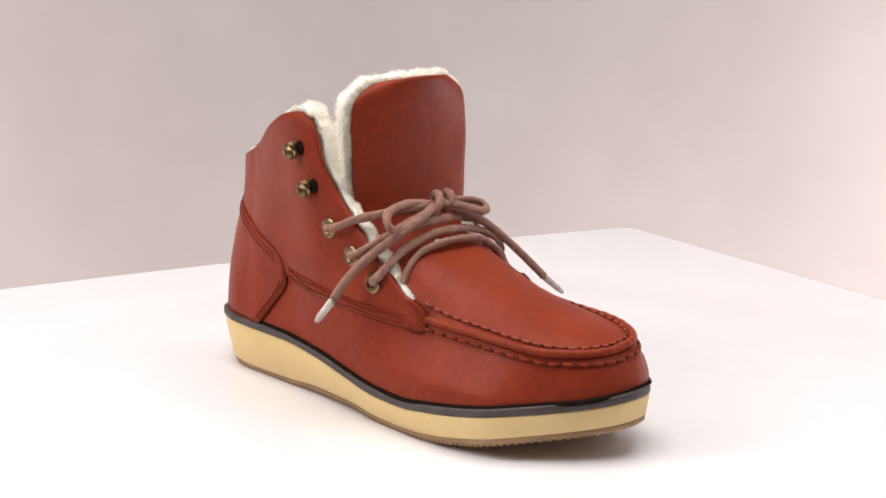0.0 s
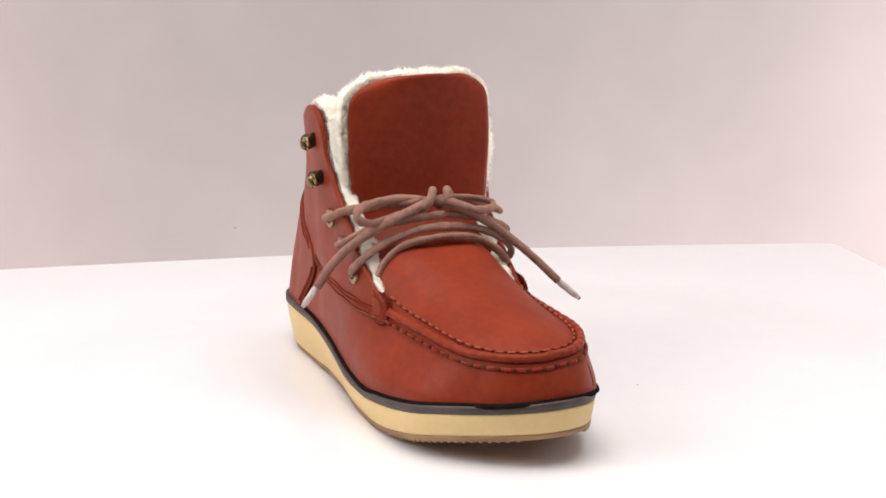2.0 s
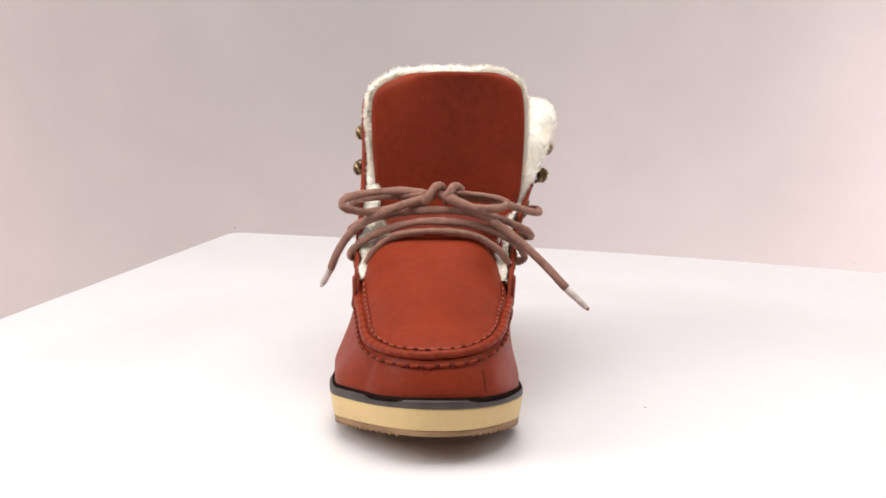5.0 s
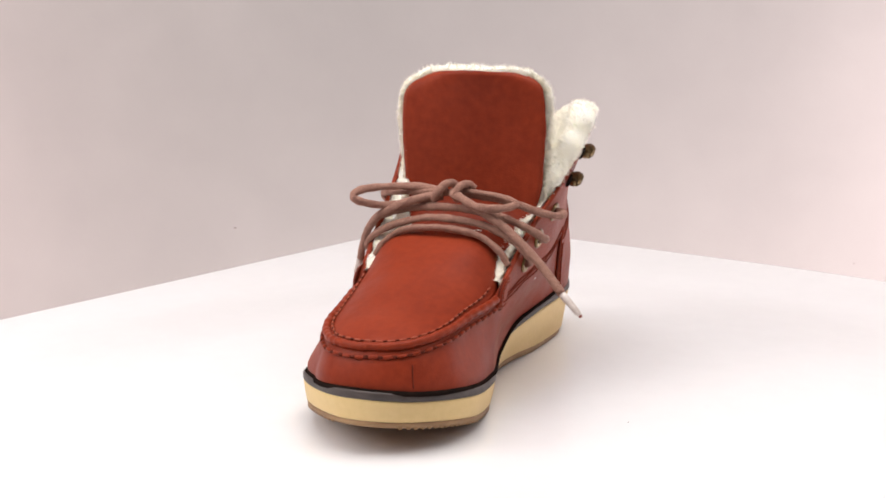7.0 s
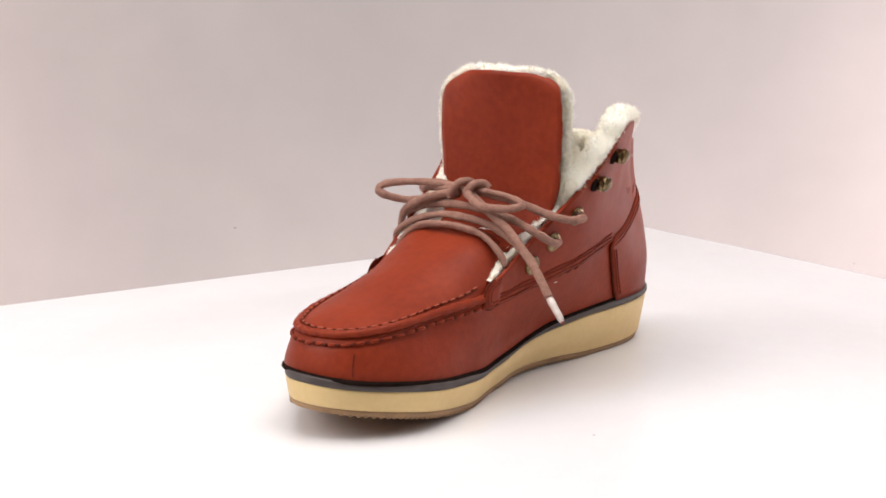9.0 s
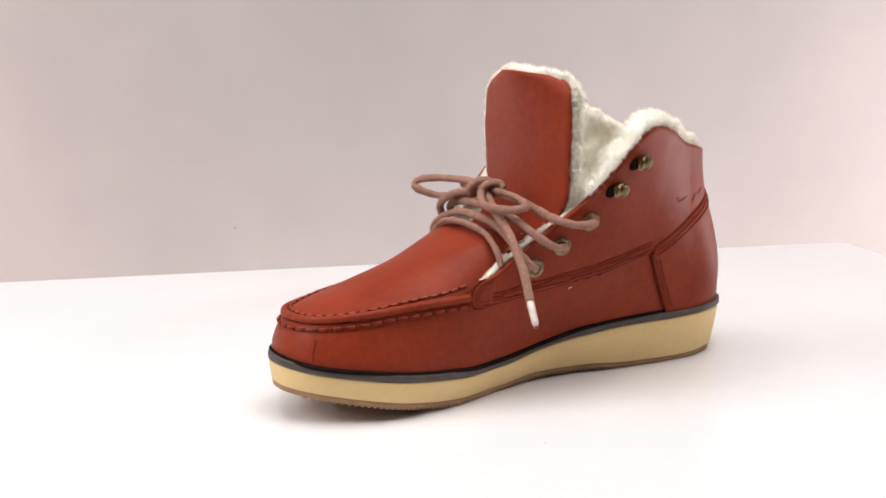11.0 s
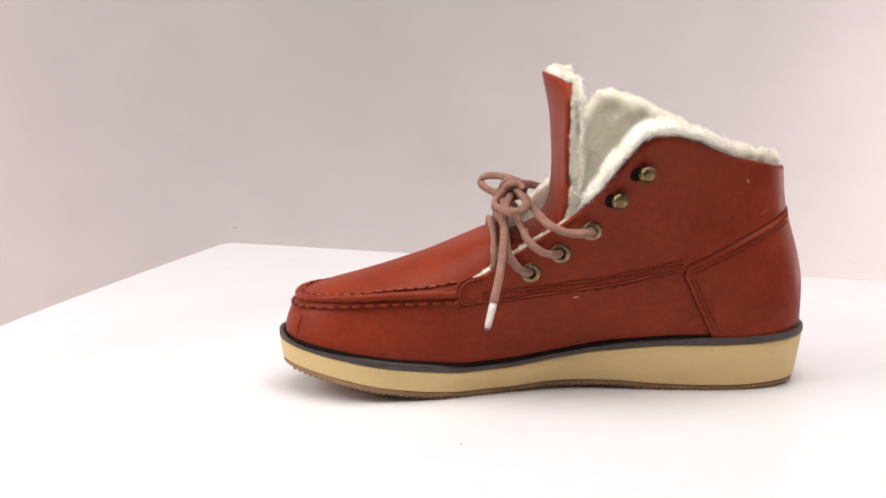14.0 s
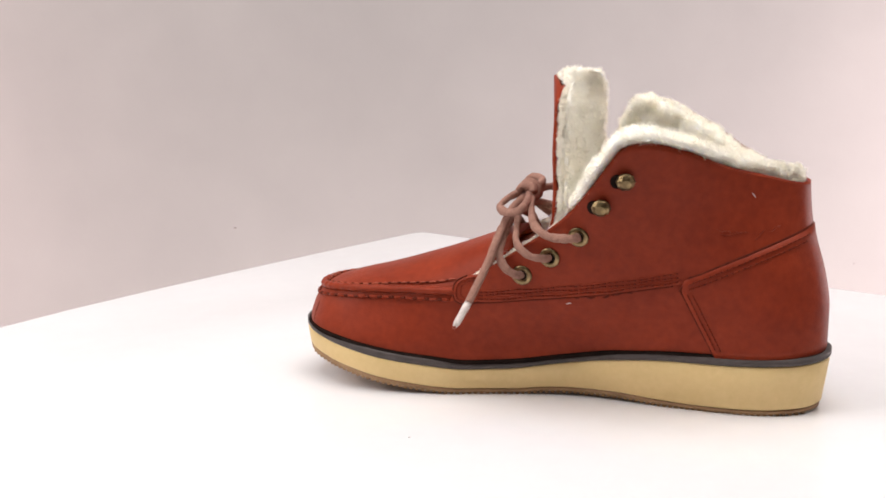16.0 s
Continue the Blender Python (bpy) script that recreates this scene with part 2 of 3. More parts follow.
ZX = (-0.15, -0.10, -0.07, -0.04, -0.01, 0.02, 0.04, 0.06, 0.08, 0.11, 0.13, 0.147)
Z_CREAM = (0.0290, 0.0272, 0.0268, 0.0240, 0.0195, 0.0155, 0.0150, 0.0168, 0.0190, 0.0237, 0.0265, 0.0300)
Z_BASE = (0.0012, 0.0000, 0.0005, 0.0022, 0.0020, 0.0004, 0.0004, 0.0018, 0.0045, 0.0098, 0.0130, 0.0160)


def z_cream(x):
    return spl(ZX, Z_CREAM, x)


def z_base(x):
    return spl(ZX, Z_BASE, x)


def ring_solid(levels, n=220):
    """Closed solid from outline rings: levels of (inset, height function)."""
    verts = []
    for inset, height in levels:
        for i in range(n):
            u = -1 + 2 * i / n
            x, y = sole_point(u, inset)
            verts.append((x, y, height(x)))
    faces = grid_faces(len(levels), n, closed_v=True)
    for base, flip in ((0, True), ((len(levels) - 1) * n, False)):
        for i in range(1, n // 2):
            a, b = base + i - 1, base + i
            c, d = base + (n - i) % n, base + (n - i + 1) % n
            # strips across the shoe from one side to the other
            quad = [a, b, c, d]
            quad = list(dict.fromkeys(quad))
            if len(quad) > 2:
                faces.append(tuple(quad if flip else quad[::-1]))
    return verts, faces


def make_sole():
    tread = 0.0030
    v, f = ring_solid([(0.0075, lambda x: z_base(x)), (0.0052, lambda x: z_base(x) + 0.0006),
                       (0.0046, lambda x: z_base(x) + tread)])
    outsole = part("outsole", mesh_of("outsole", v, f, GUM), boot, "thin gum-brown rubber outsole with a ribbed tread")
    v, f = ring_solid([(0.0050, lambda x: z_base(x) + tread), (0.0040, lambda x: z_base(x) + tread + 0.0008),
                       (0.0018, lambda x: lerp(z_base(x) + tread, z_cream(x), 0.6)),
                       (0.0006, lambda x: z_cream(x) - 0.0010), (0.0012, lambda x: z_cream(x))])
    part("midsole", mesh_of("midsole", v, f, FOAM), boot, "thick cream foam wedge midsole")
    v, f = ring_solid([(0.0010, lambda x: z_cream(x)), (0.0, lambda x: z_cream(x) + 0.0007), (0.0, lambda x: z_cream(x) + 0.0034),
                       (0.0012, lambda x: z_cream(x) + 0.0041), (0.006, lambda x: z_cream(x) + 0.0041)])
    part("welt", mesh_of("welt", v, f, WELT), boot, "dark grey-brown welt strip")
    # ribs of the tread along the edge
    rib = mesh_of("tread_rib", [(sx * 0.0009, sy, z) for sx in (-1, 1) for sy in (-0.0001, 0.006) for z in (-0.0008, 0.0014)],
                  [(0, 1, 3, 2), (4, 6, 7, 5), (0, 4, 5, 1), (2, 3, 7, 6), (0, 2, 6, 4), (1, 5, 7, 3)], GUM, False)
    for sgn in (1, -1):
        x = -0.138
        while x < 0.137:
            q = math.acos(1 - 2 * (x - X_HEEL - 0.0056) / (X_TOE - X_HEEL - 0.0056 * 1.40)) / math.pi
            px, py = sole_point(sgn * q, 0.0056)
            qx, qy = sole_point(sgn * (q + 0.004), 0.0056)
            ob = part("tread_rib", rib, outsole)
            a = math.atan2(qy - py, qx - px)
            ob.matrix_basis = Matrix.Translation((px, py, max(z_base(px) + 0.0003, 0.0010))) @ Matrix.Rotation(a if sgn < 0 else a + math.pi, 4, "Z")
            x += 0.0031


make_sole()

# the last: half widths at four heights
LEV = (0.030, 0.060, 0.100, 0.148)
LX = (-0.11, -0.07, -0.03, 0.01, 0.05, 0.09, 0.12)
MED = ((0.0262, 0.0262, 0.0232, 0.0275, 0.0380, 0.0430, 0.0406), (0.0285, 0.0335, 0.0375, 0.0375, 0.0385, 0.0355, 0.0356),
       (0.0315, 0.0405, 0.0475, 0.0440, 0.042, 0.04, 0.04), (0.0325, 0.0550, 0.0668, 0.060, 0.05, 0.05, 0.05))
LAT = ((-0.0335, -0.0380, -0.0428, -0.0490, -0.0530, -0.0490, -0.0350), (-0.0295, -0.0350, -0.0430, -0.0455, -0.0415, -0.0340, -0.0296),
       (-0.0288, -0.0358, -0.0435, -0.0440, -0.042, -0.04, -0.04), (-0.0284, -0.0400, -0.0450, -0.044, -0.044, -0.044, -0.044))
BACK_Z, BACK_X = (0.025, 0.034, 0.055, 0.072, 0.096, 0.12, 0.16), (-0.1445, -0.1452, -0.1456, -0.1430, -0.1366, -0.1342, -0.1336)
TIP_Z, TIP_X = (0.025, 0.034, 0.044, 0.051, 0.058), (0.1398, 0.1404, 0.1378, 0.1334, 0.128)


def side_y(u, x, z):
    t = MED if u >= 0 else LAT
    return spl(LEV, [spl(LX, row, x) for row in t], z)


def last_point(u, z, x=None):
    q = abs(u)
    xb, xt = spl(BACK_Z, BACK_X, z), spl(TIP_Z, TIP_X, z)
    if x is None:
        x = xb + (xt - xb) * (1 - math.cos(math.pi * q)) / 2
    c = mid_y(x)
    return Vector((x, c + (side_y(u, x, z) - c) * ends(x, xb, xt, lerp(0.042, 0.088, min(max((z - 0.05) / 0.06, 0), 1)), 0.045, 2.35), z))


def inward(u, z):
    d = 0.002
    a, b = last_point(u - d, z), last_point(u + d, z)
    t = (b - a).normalized()
    n = Vector((t.y, -t.x, 0))
    centre = Vector((min(max(a.x, -0.10), 0.09), mid_y(a.x), z))
    return n if n.dot(centre - a) > 0 else -n


def u_of(x, sgn, z=0.06):
    xb, xt = spl(BACK_Z, BACK_X, z), spl(TIP_Z, TIP_X, z)
    return sgn * math.acos(max(-1, min(1, 1 - 2 * (x - xb) / (xt - xb)))) / math.pi


X_CORNER = 0.043
COL_MX, COL_MZ = (-0.137, -0.120, -0.10, -0.076, -0.060, -0.0500, -0.0436, -0.0320, -0.0198, -0.0115, 0.009, 0.043), \
    (0.1200, 0.1255, 0.1310, 0.1415, 0.1450, 0.1425, 0.1350, 0.1200, 0.1062, 0.0990, 0.0845, 0.0610)
COL_LX, COL_LZ = (-0.137, -0.120, -0.10, -0.075, -0.056, -0.044, -0.036, -0.0300, -0.0265, -0.0155, -0.006, 0.012, 0.043), \
    (0.1200, 0.1250, 0.1330, 0.1470, 0.1545, 0.1560, 0.1525, 0.1430, 0.1310, 0.1155, 0.1055, 0.0880, 0.0610)
SEAM_X = (0.043, 0.07, 0.095, 0.115, 0.1355)
SEAM_MZ, SEAM_LZ = (0.0574, 0.0564, 0.0551, 0.0535, 0.0510), (0.0584, 0.0555, 0.0528, 0.0507, 0.0508)
BAND_MX, BAND_MZ = (-0.139, -0.10, -0.075, -0.06, -0.03, 0.0, 0.03, 0.046), (0.0985, 0.0810, 0.0705, 0.0675, 0.0622, 0.0578, 0.0540, 0.0535)
BAND_LX, BAND_LZ = (-0.139, -0.10, -0.085, -0.075, -0.0675, -0.06, -0.03, 0.0, 0.03, 0.046), \
    (0.0985, 0.0810, 0.0762, 0.0700, 0.0628, 0.0612, 0.0585, 0.0560, 0.0542, 0.0538)


def band_z(u, x):
    """Height of the line where the ankle panel's lower edge runs."""
    return spl(BAND_MX, BAND_MZ, x) if u >= 0 else spl(BAND_LX, BAND_LZ, x)


def seam_z(u, x):
    return spl(SEAM_X, SEAM_MZ if u >= 0 else SEAM_LZ, x)


def counter_x(u, z):
    """How far forward the heel counter reaches at a height."""
    if u >= 0:
        return spl((0.031, 0.062, 0.0675, 0.071), (-0.0935, -0.0785, -0.0762, -0.0775), z)
    return spl((0.031, 0.044, 0.055, 0.0600, 0.0645), (-0.0955, -0.0830, -0.0722, -0.0696, -0.0705), z)


def collar(u, x):
    return spl(COL_MX, COL_MZ, x) if u >= 0 else spl(COL_LX, COL_LZ, x)


def welt_top(x):
    return z_cream(x) + 0.0035


def last_grid(us, lo, hi, nv, lift=0.0):
    """Surface on the last between two height lines, which are functions of u and x."""
    verts = []
    for u in us:
        for j in range(nv):
            s = j / (nv - 1)
            z = 0.06
            for _ in range(3):
                x = last_point(u, z).x
                z = lerp(lo(u, x), hi(u, x), s)
            p_ = last_point(u, z)
            if lift:
                p_ = p_ - inward(u, z) * lift
            verts.append(p_)
    return verts


def solid_part(name, verts, faces, mat, parent, thick, label="", offset=-1.0):
    ob = part(name, mesh_of(name, verts, faces, mat), parent, label)
    mod = ob.modifiers.new("thickness", "SOLIDIFY")
    mod.thickness, mod.offset = thick, offset
    return ob


def make_upper():
    n = 260
    us = [-1 + 2 * i / n for i in range(n)]

    def vamp_top(u, x):
        return seam_z(u, x) if x > X_CORNER else band_z(u, x) + 0.004
    v = last_grid(us, lambda u, x: welt_top(x), vamp_top, 16)
    vamp = solid_part("vamp", v, grid_faces(n, 16, closed_u=True, flip=True), LEATHER, boot, 0.002, "smooth russet leather side wall")
    # the shade where the leather tucks in over the welt, as a black cord
    groove = [last_point(u, welt_top(last_point(u, 0.03).x) + 0.0007) - inward(u, 0.03) * 0.0002 for u in us]
    part("welt_shade", mesh_of("welt_shade", *sweep(groove + groove[:1], 0.0013, 6), GAP_SHADE), vamp, "black cord for the shade and stitches above the welt")
    # ankle panels above the band
    qs = [u_of(X_CORNER + 0.002, -1) * (1 - 2 * i / 200) for i in range(201)]
    v = last_grid(qs, band_z, collar, 22, 0.0012)
    quarter = solid_part("ankle_panel", v, grid_faces(201, 22, flip=True), LEATHER, boot, 0.0026, "russet leather ankle panel with a stitched lower band")
    # heel counter
    lim = u_of(-0.070, 1)
    hs = [-lim + 2 * lim * i / 80 for i in range(81)]

    def counter_pt(k, s):
        w = hs[k] / lim
        z = 0.06
        for _ in range(6):
            q = u_of(counter_x(w, z), 1, z)
            u = w * q
            x = last_point(u, z).x
            z = lerp(welt_top(x) + 0.0004, band_z(w, x) + 0.0015, s)
        return last_point(u, z) - inward(u, z) * 0.0020
    v = [counter_pt(k, j / 13) for k in range(81) for j in range(14)]
    solid_part("heel_counter", v, grid_faces(81, 14, flip=True), LEATHER, boot, 0.0022, "russet leather heel counter panel")
    return vamp, quarter


vamp, ankle_panel = make_upper()


def panel_point(x, z, sgn, lift):
    u = u_of(x, sgn, z)
    return last_point(u, z) - inward(u, z) * lift


def stitch_run(name, line, parent, gap=0.0031, length=0.0021, width=0.00045, label=""):
    """Fine machine stitches along a dense line of points."""
    v, f, hv, hf = [], [], [], []
    acc, nxt = 0.0, 0.0015
    for i in range(1, len(line) - 1):
        acc += (line[i] - line[i - 1]).length
        if acc < nxt:
            continue
        nxt += gap
        t = (line[i + 1] - line[i - 1]).normalized() * length / 2
        q = line[i]
        vv, ff = sweep([q - t, q - t * 0.5, q + t * 0.5, q + t], [width * 0.5, width, width, width * 0.5], 6)
        k = len(v)
        v += vv
        f += [tuple(a + k for a in face) for face in ff]
        # the needle hole after each stitch, its shade drawn as a dark dash
        c = q + t * 2 * gap / length * 0.5
        t2 = t.normalized() * (gap - length) * 0.55
        vv, ff = sweep([c - t2, c, c + t2], [width * 0.4, width * 0.85, width * 0.4], 6)
        k = len(hv)
        hv += vv
        hf += [tuple(a + k for a in face) for face in ff]
    tagged(part(name + "_holes", mesh_of(name + "_holes", hv, hf, SLIT_SHADE), parent), kind="stuff")
    return tagged(part(name, mesh_of(name, v, f, RUSSET_THREAD), parent, label), kind="stuff")


def make_stitching():
    for sgn in (1, -1):
        back = -0.074 if sgn > 0 else -0.066
        for dz in (0.0014, 0.0040, 0.0058):
            xs = [lerp(0.036, back, i / 160) for i in range(161)]
            line = [panel_point(x, band_z(sgn, x) + dz + 0.0003 * math.sin(x * 230 + dz * 900), sgn, 0.0014) for x in xs]
            stitch_run("stitching", line, ankle_panel)
        # soft ridges between the rows, where the band is puckered
        for dz, r in ((0.0027, 0.00075), (0.0068, 0.0006)):
            xs = [lerp(0.034, back - 0.002, i / 120) for i in range(121)]
            line = [panel_point(x, band_z(sgn, x) + dz + 0.00035 * noise.noise(Vector((x * 300, dz * 1000, sgn))), sgn, 0.0008) for x in xs]
            rr = [r * (0.9 + 0.5 * noise.noise(Vector((x * 420, 3.0, sgn)))) for x in xs]
            part("band_ridge", mesh_of("band_ridge", *sweep(line, rr, 6), LEATHER), ankle_panel, "puckered ridge of the stitched band")
        for dz in (-0.0012, -0.0042):
            xs = [lerp(-0.079, -0.1345, i / 120) for i in range(121)]
            stitch_run("stitching", [panel_point(x, band_z(sgn, x) + dz, sgn, 0.0022) for x in xs], vamp)
        top = 0.066 if sgn > 0 else 0.060
        for dx in (-0.0022, -0.0048):
            line = []
            for i in range(61):
                z = lerp(top, 0.034, i / 60)
                line.append(panel_point(counter_x(sgn, z) + dx, z, sgn, 0.0022))
            stitch_run("stitching", line, vamp)
        # dark line for the groove's shade round the heel counter: up its front and back along its top
        line = [panel_point(counter_x(sgn, z) + 0.0004, z, sgn, 0.0010) for z in (lerp(0.033, top + 0.0015, i / 30) for i in range(31))]
        x_top = line[-1].x
        line += [panel_point(x, band_z(sgn, x) + 0.0019, sgn, 0.0012) for x in (lerp(x_top - 0.004, -0.136, i / 40) for i in range(41))]
        part("panel_groove", mesh_of("panel_groove", *sweep(smooth_path(line, 2), 0.0005, 6), SLIT_SHADE), vamp, "thin dark line for the shaded groove at the panel edge")
        # the same dark groove shade along the band's lower edge
        line = [panel_point(x, band_z(sgn, x) - 0.0004, sgn, 0.0004) for x in (lerp(0.036, back + 0.002, i / 80) for i in range(81))]
        part("panel_groove", mesh_of("panel_groove", *sweep(line, 0.0005, 6), SLIT_SHADE), ankle_panel, "thin dark line for the shaded groove under the band")
        if sgn > 0:
            # leather bunched and nicked under the band, the creases' shade drawn as dark strips
            for x, drop, ln in ((-0.030, 0.0016, 0.008), (-0.039, 0.0022, 0.006), (-0.047, 0.0014, 0.009), (-0.022, 0.0010, 0.005)):
                line = [panel_point(x + ln * (i / 6 - 0.5), band_z(1, x + ln * (i / 6 - 0.5)) - drop * (0.55 + 0.45 * math.sin(i * 1.1 + x * 900)), 1, 0.0003) for i in range(7)]
                part("leather_fold", mesh_of("leather_fold", *sweep(line, [0.0001, 0.0004, 0.0006, 0.0007, 0.0006, 0.0004, 0.0001], 6), SLIT_SHADE), vamp, "nicked pucker under the stitched band, its shade drawn dark")
        # rounded tab where the band meets the seam
        n, cx, cz, rx, rz = 26, 0.0345 if sgn > 0 else 0.0370, 0.0612 if sgn > 0 else 0.0614, 0.0108, 0.0078
        v = []
        for r in (0.0, 0.35, 0.7, 0.93, 1.0):
            for k in range(n):
                a = 2 * math.pi * k / n
                ca, sa = math.cos(a), math.sin(a)
                px = cx + rx * r * math.copysign(abs(ca) ** 0.75, ca)
                pz = cz + rz * r * math.copysign(abs(sa) ** 0.75, sa) - 0.25 * (px - cx)
                v.append(panel_point(px, pz, sgn, lerp(0.0020 if r < 0.95 else 0.0007, 0.0002, min(max((cx - px) / (rx * 0.8), 0), 1))))
        tab = part("corner_tab", mesh_of("corner_tab", v, grid_faces(5, n, closed_v=True, flip=sgn > 0), LEATHER), ankle_panel, "rounded russet leather corner tab")
        # crease shade round the tab's front, laid on as a dark strip
        rim = []
        for k in range(41):
            a = radians(lerp(-100, 80, k / 40))
            ca, sa = math.cos(a), math.sin(a)
            px = cx + rx * 1.02 * math.copysign(abs(ca) ** 0.75, ca)
            rim.append(panel_point(px, cz + rz * 1.02 * math.copysign(abs(sa) ** 0.75, sa) - 0.25 * (px - cx), sgn, 0.0008))
        part("tab_crease_shade", mesh_of("tab_crease_shade", *sweep(rim, 0.0006, 6), SLIT_SHADE), tab, "dark strip for the shaded crease round the tab")
        for r in (0.84, 0.60):
            line = []
            for k in range(81):
                a = radians(lerp(-95, 95, k / 80))
                ca, sa = math.cos(a), math.sin(a)
                px = cx + rx * r * math.copysign(abs(ca) ** 0.75, ca)
                pz = cz + rz * r * math.copysign(abs(sa) ** 0.75, sa) - 0.25 * (px - cx)
                line.append(panel_point(px, pz, sgn, 0.0020 - 0.0006 * max(0, -ca)))
            stitch_run("tab_stitching", line, tab, 0.0026, 0.0019)
    # pale lint caught on the leather
    for x, z, sgn, ln, tilt in ((-0.1089, 0.117, 1, 0.0032, 1.0), (-0.018, 0.0568, 1, 0.0030, 0.1)):
        line = [panel_point(x + ln * (i / 4 - 0.5) * math.cos(tilt), z + ln * (i / 4 - 0.5) * math.sin(tilt) + 0.0004 * math.sin(i * 1.2), sgn, 0.0021) for i in range(5)]
        part("lint", mesh_of("lint", *sweep(line, [0.0001, 0.0002, 0.00025, 0.0002, 0.0001], 6), AGLET), ankle_panel, "pale speck of lint")
    # creases in the leather above the heel
    for x, z, ln, tilt in ((-0.1010, 0.0975, 0.013, -0.05), (-0.1130, 0.0965, 0.008, -0.75), (-0.0960, 0.0990, 0.007, 0.25), (-0.1200, 0.0995, 0.006, -0.5)):
        line = [panel_point(x + ln * (i / 8 - 0.5) * math.cos(tilt), z + ln * (i / 8 - 0.5) * math.sin(tilt) + 0.0005 * math.sin(i * 0.8), 1, 0.0013) for i in range(9)]
        part("crease", mesh_of("crease", *sweep(line, [0.0001 + 0.00028 * math.sin(math.pi * i / 8) for i in range(9)], 6), LEATHER), ankle_panel, "fine crease in the leather")
    # short upright seam in the toe wall
    u = u_of(0.131, 1, 0.04)
    line = [last_point(u, lerp(0.034, 0.0445, i / 12)) + inward(u, 0.04) * 0.00012 for i in range(13)]
    part("toe_seam", mesh_of("toe_seam", *sweep(line, 0.0004, 6), SLIT_SHADE), vamp, "short dark upright seam")


make_stitching()

RIDGE_X, RIDGE_Z = (0.018, 0.028, 0.045, 0.062, 0.079, 0.096, 0.114, 0.126, 0.1335), \
    (0.0885, 0.0860, 0.0802, 0.0745, 0.0690, 0.0638, 0.0592, 0.0553, 0.0510)
APRON_TIP = 0.1345


def seam_point(u, x=None):
    z = 0.053
    for _ in range(3):
        q = last_point(u, z, x)
        z = seam_z(u, q.x)
    return last_point(u, z, x)


def apron_edge(sgn, x):
    if x >= X_CORNER:
        z = seam_z(sgn, x)
        xt = spl(TIP_Z, TIP_X, z)
        return last_point(sgn, z, min(x, xt - 1e-5)) + Vector((0, 0, 0.0004))
    z = seam_z(sgn, X_CORNER)
    a = last_point(sgn, z, x)
    return Vector((x, a.y, z + 0.0004))


def apron_point(n, x):
    a, b = apron_edge(-1, x), apron_edge(1, x)
    s = min(max((X_CORNER - x) / (X_CORNER - 0.016), 0), 1)
    g = min(max((0.066 - x) / 0.05, 0), 1)
    n = n * lerp(1, 0.80, s)
    base = a.lerp(b, (n + 1) / 2)
    return Vector((x, base.y, base.z + max(spl(RIDGE_X, RIDGE_Z, x) - base.z, 0) * (1 - abs(n) ** (2.3 + 3.0 * g * g * (3 - 2 * g)))))


